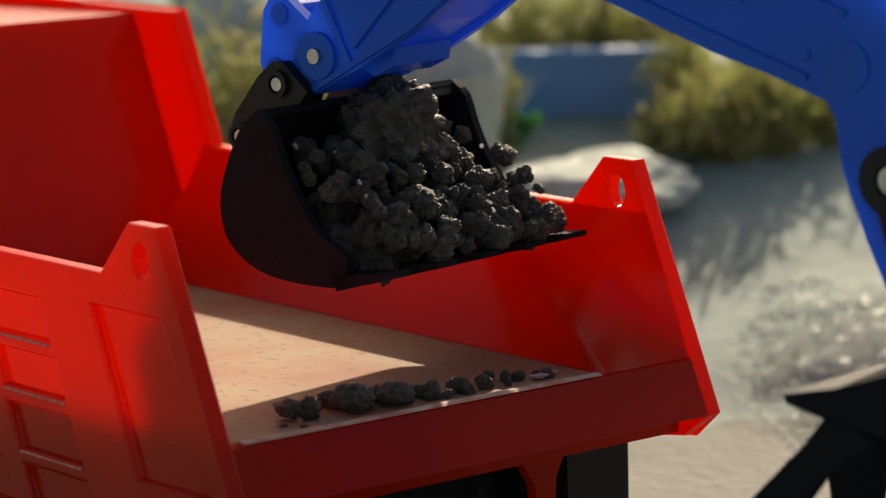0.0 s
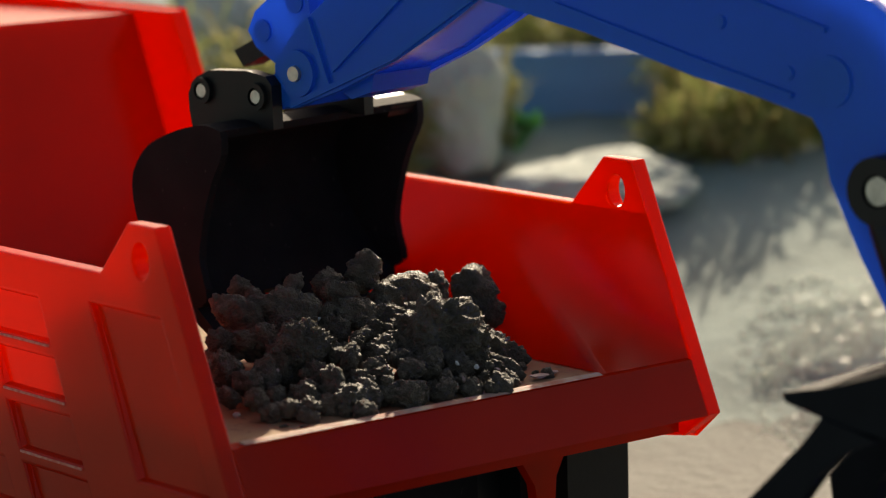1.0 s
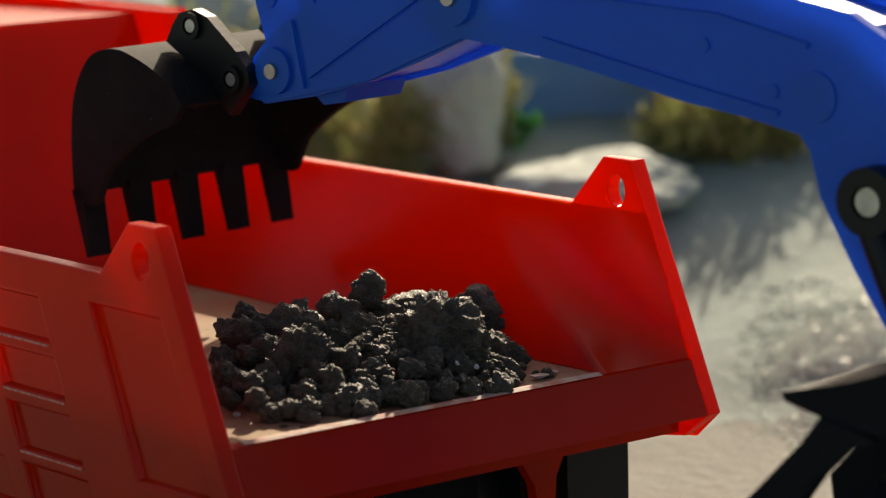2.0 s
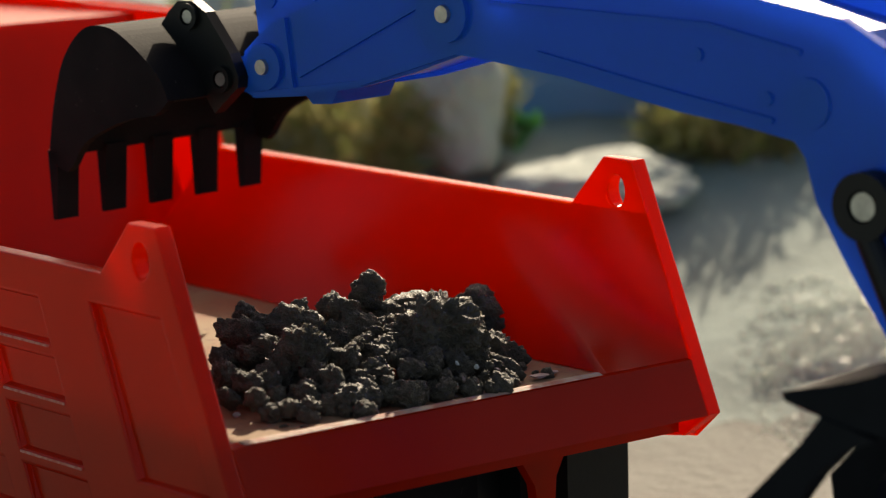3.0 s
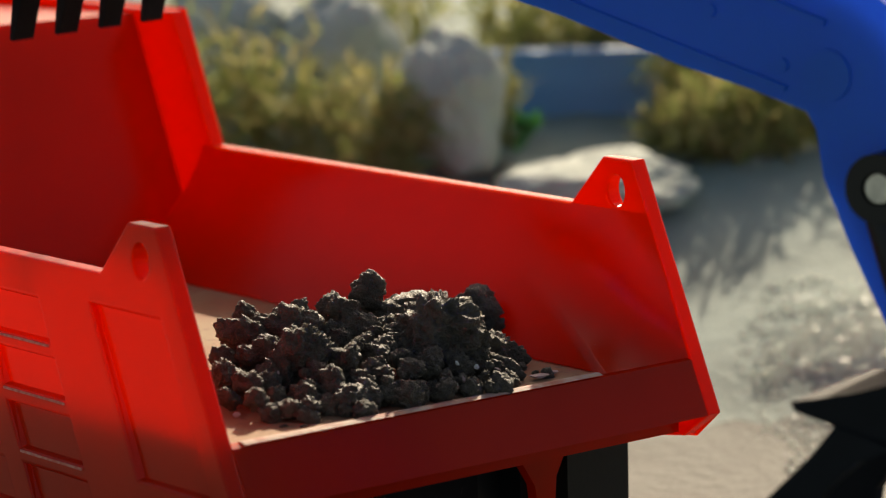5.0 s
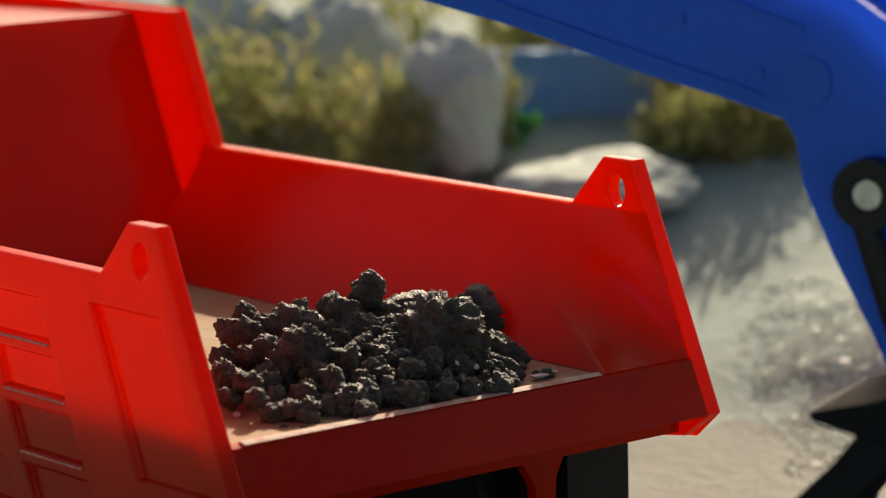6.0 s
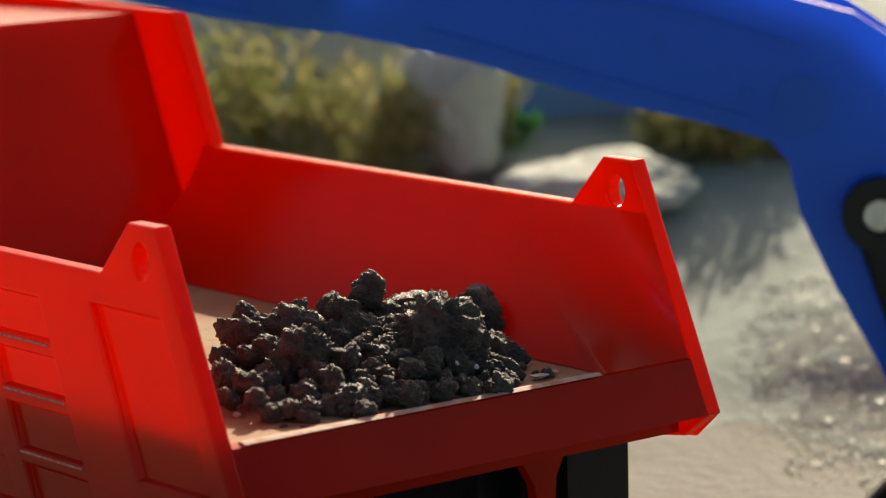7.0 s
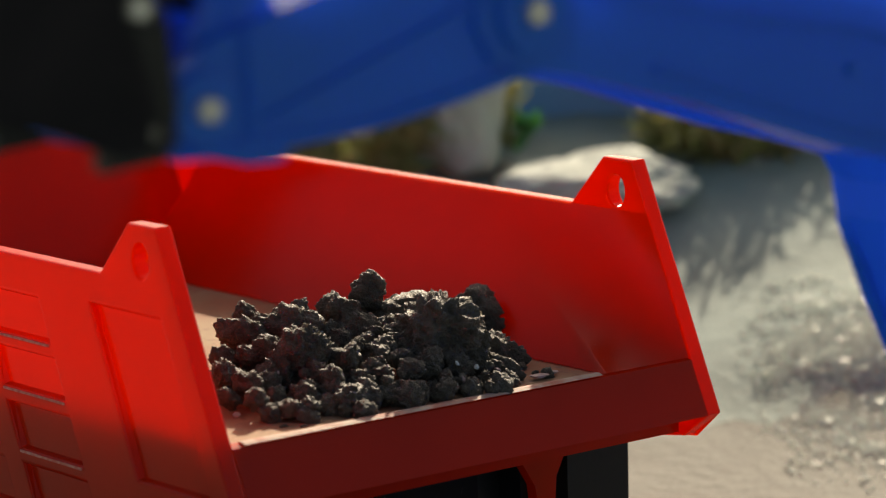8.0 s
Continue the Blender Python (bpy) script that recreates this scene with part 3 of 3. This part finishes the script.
def build_excavator():
    ex = root("excavator", swing_pose(SWING[0][1]), "blue plastic toy excavator with a black cab and bucket", "toy excavator")
    boom, stick, rocker, bucket = build_boom(ex), build_stick(ex), build_rocker(ex), build_bucket(ex)
    part("turntable", block(-0.105, 0.040, -0.065, 0.065, -0.045, -0.016), BLUE, ex, "blue excavator upper deck", bevel=0.004)
    part("counterweight", block(-0.130, -0.070, -0.062, 0.062, -0.040, 0.020), BLUE, ex, bevel=0.006)
    bm = bmesh.new()
    tube(bm, (0, 0, -0.060), (0, 0, -0.045), 0.035, n=32)
    part("slew_ring", bm, BLACK, ex)
    for y in (-0.055, 0.055):
        bm = bmesh.new()
        prism(bm, [(-0.075, GZ + 0.012), (-0.065, GZ), (0.065, GZ), (0.075, GZ + 0.012), (0.065, GZ + 0.028), (-0.065, GZ + 0.028)], y - 0.014, y + 0.014)
        part("track", bm, BLACK, ex, "black crawler track", bevel=0.003)
    # cab: an open black frame under a thick roof
    y0, y1 = 0.026, 0.070
    cab = part("cab", prism(bmesh.new(), [(-0.018, 0.0380), (0.020, 0.0385), (0.042, 0.0350), (0.0590, 0.0295), (0.0745, 0.0262), (0.0735, 0.0240), (0.060, 0.0205), (0.042, 0.0180), (-0.018, 0.0190)], y0, y1), MATTE, ex, "black cab with open windows", bevel=0.0022)
    for y in (y0, y1 - 0.005):
        part("pillar", prism(bmesh.new(), [(0.046, 0.0175), (0.062, 0.0215), (0.0680, 0.0140), (0.0760, 0.0060), (0.0860, -0.0040), (0.084, -0.020), (0.074, -0.020), (0.0710, -0.0040), (0.0635, 0.0060), (0.0560, 0.0130)], y, y + 0.006), MATTE, cab, bevel=0.0012)
        part("pillar", prism(bmesh.new(), [(0.010, 0.026), (0.014, 0.026), (0.020, -0.020), (0.014, -0.020)], y, y + 0.005), MATTE, cab, bevel=0.0008)
        part("pillar", prism(bmesh.new(), [(-0.018, 0.028), (-0.010, 0.028), (-0.010, -0.020), (-0.018, -0.020)], y, y + 0.005), MATTE, cab, bevel=0.0008)
    part("cab_base", block(-0.018, 0.078, y0, y1, -0.034, -0.018), MATTE, cab, bevel=0.002)
    return ex, boom, stick, rocker, bucket


EXCAVATOR = build_excavator()


# ---- soil ----
VARIANTS = [clod_mesh("clod", i + 1, 4, 1.0, SOIL) for i in range(7)]
BIG = [clod_mesh("clod", 20 + i, 5, 1.15, SOIL) for i in range(3)]
CRYSTALS = [clod_mesh("crystal", 40 + i, 1, 1.3, m, False) for i, m in enumerate((SALT, SALT, PINK))]


def interp(t, rows, k):
    return float(np.interp(t, [r[0] for r in rows], [r[k] for r in rows]))


def bucket_world(t):
    return swing_pose(interp(t, SWING, 1)) @ arm_poses(*(interp(t, ARM, k) for k in (1, 2, 3)))[3]


# the clods that stand out in the heap, from the great one outwards: place and radius
GREAT = (0.0990, 0.0335, 0.0100, 0.0192)
FRONT = [(0.0255, 0.024, 0.006, 0.0041), (0.027, 0.02, 0.0023, 0.0036), (0.0422, 0.024, 0.0044, 0.0045), (0.0341, 0.0118, 0.0018, 0.0033), (0.0461, 0.0163, 0.0023, 0.0042),
         (0.0624, 0.024, 0.0029, 0.0067), (0.0498, 0.0063, 0.0018, 0.0033), (0.0462, 0.0101, 0.0016, 0.0029), (0.0674, 0.0079, 0.003, 0.0053), (0.0975, 0.0037, 0.002, 0.0036),
         (0.094, 0.0033, 0.0016, 0.0029), (0.1046, 0.0063, 0.0012, 0.0022), (0.024, 0.036, 0.0048, 0.0035), (0.0312, 0.036, 0.0075, 0.0042), (0.0352, 0.028, 0.0052, 0.0035),
         (0.0528, 0.03, 0.0068, 0.0053), (0.0635, 0.032, 0.0056, 0.0046), (0.0691, 0.022, 0.0025, 0.0039), 
         (0.0887, 0.0059, 0.002, 0.0036)]
MIDDLE = [(0.0533, 0.042, 0.009, 0.01), (0.0304, 0.046, 0.0085, 0.0049), (0.0379, 0.058, 0.0111, 0.0046), (0.0479, 0.05, 0.0137, 0.0048), (0.0442, 0.054, 0.0113, 0.0046),
          (0.08, 0.044, 0.0082, 0.0062), (0.0744, 0.05, 0.0119, 0.004), (0.0858, 0.054, 0.0139, 0.006), (0.0759, 0.036, 0.0053, 0.0047), (0.0675, 0.044, 0.008, 0.0047),
          (0.1248, 0.0311, 0.0028, 0.0051), (0.0722, 0.042, 0.0076, 0.0043)]
BACK = [(0.1105, 0.062, 0.015, 0.0086), (0.0963, 0.064, 0.0219, 0.0056), (0.0986, 0.064, 0.0247, 0.0041), (0.1389, 0.064, 0.0105, 0.0072), (0.1404, 0.058, 0.0053, 0.0061),
        (0.0855, 0.068, 0.0185, 0.0052), (0.0845, 0.06, 0.0184, 0.0051), (0.0754, 0.072, 0.0184, 0.0035), (0.0636, 0.058, 0.0154, 0.0083), (0.0583, 0.062, 0.017, 0.0054),
        (0.0585, 0.076, 0.0199, 0.0031), (0.0603, 0.072, 0.0171, 0.0033), (0.0492, 0.068, 0.0154, 0.0058), (0.051, 0.062, 0.0149, 0.0051), (0.1242, 0.064, 0.0137, 0.0049),
        (0.1012, 0.06, 0.0148, 0.0056)]
MAIN = [GREAT] + FRONT + MIDDLE + BACK


CLODS = 290


def heap_height(x, y):
    d = ((x - 0.080) / 0.052) ** 2 + ((y - 0.046) / 0.042) ** 2
    return 0.0150 * (1 - d) ** 0.6 if d < 1 else 0.0


def build_soil():
    """Every clod, with its place in the bucket and its place in the heap."""
    rnd = random.Random(11)
    soil = root("soil_load", pose(0.074, 0.050, 0), "heap of dark crumbly soil clods tipped into the truck bed", "soil")
    origin = Vector((0.074, 0.050, 0))
    rest = [(Vector(m[:3]), m[3], True) for m in MAIN]
    while len(rest) < CLODS:
        x, y = rnd.uniform(0.022, 0.136), rnd.uniform(0.005, 0.095)
        h = heap_height(x, y)
        r = rnd.choice((0.0014, 0.0018, 0.0022, 0.0026, 0.0032, 0.0040, 0.0048))
        if h < r * 0.6 or y < r + 0.002:
            continue
        z = h - r * rnd.uniform(0.2, 0.9)
        rest.append((Vector((x, y, max(z, r * 0.7))), r, False))
    moving = []
    for i, (p, r, main) in enumerate(rest):
        me = BIG[i % 3] if r > 0.0095 else VARIANTS[i % 7]
        ob = new("clod", me)
        ob.parent = soil
        ob.scale = (r, r * 0.80, r * 0.86) if i == 0 else (r, r, r)
        moving.append((ob, p - origin, r))
    for i in range(20):
        x, y = rnd.uniform(0.02, 0.105), rnd.uniform(0.004, 0.060)
        h = heap_height(x, y)
        ob = new("crystal", CRYSTALS[i % 3])
        ob.parent = soil
        r = rnd.uniform(0.0007, 0.0019)
        ob.scale = (r, r, r * 0.6)
        moving.append((ob, Vector((x, y, max(h + r * 0.3, r * 0.5))) - origin, r))
    # what lies on the floor before the bucket tips
    spill = root("spilled_soil", pose(0.08, 0.012, 0), "row of small soil clods along the bed's rear lip", "soil")
    for i in range(46):
        u = rnd.random()
        r = rnd.choice((0.0010, 0.0014, 0.0018, 0.0024, 0.0030)) * (1.1 - 0.3 * u)
        ob = new("clod", VARIANTS[i % 7])
        ob.parent = spill
        ob.scale = (r, r, r)
        ob.location = (0.050 + 0.078 * u - 0.08, 0.008 + 0.014 * rnd.random() - 0.012 + r * 0.4, r * 0.6)
        ob.rotation_euler = (rnd.random() * 6, rnd.random() * 6, rnd.random() * 6)
    for x, y, r in ((0.032, 0.018, 0.0044), (0.037, 0.015, 0.0040), (0.052, 0.014, 0.0054), (0.066, 0.012, 0.0046)):
        ob = new("clod", VARIANTS[int(x * 1000) % 7])
        ob.parent = spill
        ob.scale = (r, r, r)
        ob.location = (x - 0.08, y - 0.012, r * 0.75)
    for x, y, r in ((0.118, 0.010, 0.0026), (0.124, 0.012, 0.0022), (0.030, 0.008, 0.0008), (0.026, 0.012, 0.0009)):
        ob = new("crystal" if r > 0.001 else "clod", CRYSTALS[2] if r > 0.001 else VARIANTS[0])
        ob.parent = spill
        ob.scale = (r * 1.4, r, r * 0.5)
        ob.location = (x - 0.08, y - 0.012, r * 0.4)
    return soil, origin, moving


SOIL_LOAD = build_soil()


# ---- bank: stones, dry plants, litter ----
def build_boulder(s, l, w, d, h, seed, label, up):
    bm = bmesh.new()
    bmesh.ops.create_icosphere(bm, subdivisions=5, radius=1.0)
    off = Vector((seed * 5.7, seed * 2.3, 0))
    for v in bm.verts:
        n = v.co.normalized()
        k = 0.9 + 0.25 * noise.noise(n * 1.2 + off) + 0.12 * noise.noise(n * 3 + off) + 0.04 * noise.noise(n * 9 + off)
        v.co = Vector((n.x * w, n.y * d, n.z * h)) * k
    p = along(s, l)
    ob = part("boulder", bm, STONE, None, label, smooth=True)
    ob.matrix_basis = Matrix.Translation((p.x, p.y, rise(p.x, p.y) + h * up)) @ pose(0, 0, 0, 0, 0, -38.6)
    tagged(ob, "", "stone", "stones on the bank")


build_boulder(1.56, 0.003, 0.030, 0.03, 0.042, 1, "tall pale grey stone on the bank", 0.75)
build_boulder(1.50, 0.074, 0.048, 0.050, 0.015, 6, "low pale greenish stone on the bank", 0.45)
build_boulder(1.66, -0.050, 0.036, 0.03, 0.044, 3, "pale grey stone behind dry moss", 0.6)
build_boulder(1.68, -0.115, 0.040, 0.03, 0.046, 4, "pale grey stone behind dry moss", 0.6)
build_boulder(1.72, 0.195, 0.045, 0.03, 0.030, 5, "pale grey stone behind dry moss", 0.5)


def build_shrub(s, l, spread, height, seed, straw=0.4, count=13):
    rnd = random.Random(seed)
    p = along(s, l)
    base = Vector((p.x, p.y, rise(p.x, p.y)))
    shrub = root("dry_shrub", Matrix.Translation(base), "tangled olive and straw coloured dry moss plant", "plant", "dry plants on the bank")
    stems, leaves, pale = bmesh.new(), bmesh.new(), bmesh.new()
    for i in range(count):
        a, u = rnd.random() * 6.28, rnd.random() ** 0.5
        q = Vector((math.cos(a) * spread * 0.25 * u, math.sin(a) * spread * 0.25 * u, -0.004))
        d = Vector((math.cos(a) * u * spread, math.sin(a) * u * spread * 0.7, height * rnd.uniform(0.6, 1.0)))
        prev, r = q, 0.0010
        for k in range(1, 7):
            f = k / 6
            nx = q + d * f + Vector((rnd.gauss(0, 0.0035), rnd.gauss(0, 0.0035), -height * 0.28 * u * f * f + rnd.gauss(0, 0.002)))
            tube(stems, prev, nx, r, r * 0.8, n=4)
            for _ in range(6):
                c = prev.lerp(nx, rnd.random())
                e = Vector((rnd.gauss(0, 0.6), rnd.gauss(0, 0.6), rnd.gauss(0.3, 1.0))).normalized()
                w = e.cross(Vector((rnd.gauss(0, 1), rnd.gauss(0, 1), rnd.gauss(0, 1)))).normalized()
                ln, wd = rnd.uniform(0.008, 0.024), rnd.uniform(0.0006, 0.0016)
                bm = pale if rnd.random() < straw else leaves
                vs = [bm.verts.new(x) for x in (c - w * wd * 0.4, c + e * ln * 0.5 - w * wd, c + e * ln, c + e * ln * 0.5 + w * wd)]
                bm.faces.new(vs)
            prev, r = nx, r * 0.8
    tagged(part("stem_tangle", stems, BARK if straw < 0.35 else STRAW, shrub, "thin dry stems"), kind="stuff")
    tagged(part("leaves", leaves, MOSS, shrub, "olive moss leaves"), kind="stuff")
    tagged(part("dry_leaves", pale, STRAW, shrub, "straw coloured dry leaves"), kind="stuff")


PLANTS = [(1.58, -0.130, 0.035, 0.100, 0.3), (1.57, -0.108, 0.030, 0.095, 0.4), (1.58, -0.082, 0.028, 0.095, 0.5), (1.56, -0.060, 0.024, 0.085, 0.6), (1.54, -0.040, 0.022, 0.080, 0.75),
          (1.53, -0.022, 0.014, 0.070, 0.7), (1.60, 0.026, 0.014, 0.062, 0.5), (1.58, 0.118, 0.020, 0.030, 0.4), (1.56, 0.135, 0.028, 0.050, 0.45), (1.58, 0.165, 0.032, 0.060, 0.4),
          (1.60, 0.200, 0.034, 0.060, 0.35), (1.72, 0.05, 0.03, 0.055, 0.5), (1.74, 0.11, 0.035, 0.060, 0.4), (1.76, -0.03, 0.04, 0.085, 0.4), (1.78, 0.18, 0.05, 0.07, 0.4),
          (1.62, 0.128, 0.020, 0.060, 0.35),
          (1.70, 0.040, 0.030, 0.085, 0.35), (1.70, 0.080, 0.030, 0.090, 0.3), (1.71, 0.120, 0.030, 0.085, 0.35)]
for k, (s, l, spread, height, straw) in enumerate(PLANTS):
    build_shrub(s, l, spread, height, 100 + k, straw, 16 if k > 6 else 9)


def build_tub():
    p = along(1.66, 0.072)
    m = Matrix.Translation((p.x, p.y, rise(p.x, p.y) - 0.006)) @ pose(0, 0, 0, 0, 0, -38.6)
    tub = root("blue_tub", m, "faded blue plastic tub among the dry plants", "tub")
    part("body", block(-0.046, 0.046, -0.009, 0.009, 0.0, 0.036), TUB, tub, bevel=0.006)
    part("rim", block(-0.049, 0.049, -0.011, 0.011, 0.033, 0.0375), TUB, tub, bevel=0.002)


build_tub()


def build_sprig():
    p = along(1.56, 0.039)
    base = Vector((p.x, p.y, rise(p.x, p.y)))
    sprig = root("green_sprig", Matrix.Translation(base), "small bright green leafy sprig beside a stone", "plant")
    rnd = random.Random(3)
    for i in range(9):
        a = rnd.random() * 6.28
        d = Vector((math.cos(a) * 0.6, math.sin(a) * 0.6, 1)).normalized()
        w = d.cross(Vector((0.3, 0.2, 1))).normalized()
        c = Vector((rnd.gauss(0, 0.003), rnd.gauss(0, 0.003), 0.004 + 0.012 * rnd.random()))
        bm = bmesh.new()
        vs = [bm.verts.new(x) for x in (c, c + d * 0.006 - w * 0.0045, c + d * 0.015, c + d * 0.006 + w * 0.0045)]
        bm.faces.new(vs)
        part("leaf", bm, LEAF, sprig)


build_sprig()


def build_stick_litter(s, l, dl, dz, ds, r):
    p, q = along(s, l), along(s + ds, l + dl)
    p.z = rise(p.x, p.y) + r
    q.z = p.z + dz
    bm = tube(bmesh.new(), p, p.lerp(q, 0.5) + Vector((0, 0, 0.003)), r, r * 0.8, 8)
    tube(bm, p.lerp(q, 0.5) + Vector((0, 0, 0.003)), q, r * 0.8, r * 0.5, 8)
    tagged(part("twig", bm, BARK, None, "dark dry twig lying on the bank"), "", "twig", "twigs")


build_stick_litter(1.50, 0.090, 0.035, 0.010, 0.05, 0.0022)
build_stick_litter(1.52, 0.022, 0.012, 0.008, 0.05, 0.0020)


# ---- movement ----
def motions():
    ex, boom, stick, rocker, bucket = EXCAVATOR
    walk(ex, [(t, swing_pose(a, dx, dy)) for t, a, dx, dy in SWING])
    poses = [(t, arm_poses(b, s, k)) for t, b, s, k in ARM]
    for i, ob in enumerate((boom, stick, rocker, bucket)):
        walk(ob, [(t, p[i]) for t, p in poses])
    soil, origin, moving = SOIL_LOAD
    rnd = random.Random(23)
    start = bucket_world(0.0)
    to_soil = Matrix.Translation(-origin)
    # clods high in the heap came from the back of the bucket
    for i, (ob, p, r) in enumerate(moving):
        if i == 0:
            b = Vector((0.0030, -0.0160, -0.0215))
        else:
            great = i < len(MAIN) and r > 0.0042
            z = -0.024 - 0.034 * rnd.random() if great else -0.016 - 0.056 * rnd.random() ** 0.8
            deep = float(np.interp(z, [-0.072, -0.062, -0.052, -0.043, -0.03, -0.014], [0.007, 0.017, 0.027, 0.032, 0.036, 0.028])) - r * 0.9
            front = float(np.interp(z, [-0.072, -0.055, -0.04, -0.025, -0.014], [0.001, -0.003, -0.002, 0.004, 0.014]))
            v = rnd.uniform(-0.94, 0.94)
            way = 0.12 * rnd.random() if great else rnd.random() ** (0.03 if i >= CLODS else 0.22 if r < 0.0036 else 0.6)
            b = Vector((deep + (front * (1 - 0.5 * max(0.0, v) ** 2) - deep) * way, -0.0125 + v * (0.0435 - r), z))
        turn = Euler((rnd.random() * 6, rnd.random() * 6, rnd.random() * 6)).to_matrix().to_4x4()
        if i == 0:
            turn = Matrix.Identity(4)
        rows = []
        for t in (0.0, 0.3, 0.5):
            m = to_soil @ bucket_world(t) @ Matrix.Translation(b) @ turn
            rows.append((t, m))
        a = rows[-1][1].translation.copy()
        rot = rows[-1][1].to_quaternion()
        spin = Euler((rnd.uniform(-0.7, 0.7), rnd.uniform(-0.7, 0.7), rnd.uniform(-0.7, 0.7))).to_quaternion()
        if i == 0:
            spin = rot.inverted()
        delay = rnd.uniform(0.0, 0.04)
        for t, f in ((0.58, 0.18), (0.66, 0.60), (0.76, 1.0)):
            c = a.lerp(p, f)
            q = rot @ Matrix.Identity(3).to_quaternion().slerp(spin, f)
            rows.append((t + delay, Matrix.Translation(c) @ q.to_matrix().to_4x4()))
        held = min(1.0, max(0.0, (p.y + origin.y - 0.034) / 0.036))
        if i and held:
            # held up by the bucket's floor, then sliding down as it draws away
            last = rows[-1][1].copy()
            rows[-1] = (rows[-1][0], Matrix.Translation((0, 0.002 * held, 0.0075 * held)) @ last)
            rows += [(1.05 + delay, rows[-1][1]), (1.35 + delay, last)]
        rows.append((8.0, rows[-1][1]))
        walk(ob, rows)


motions()
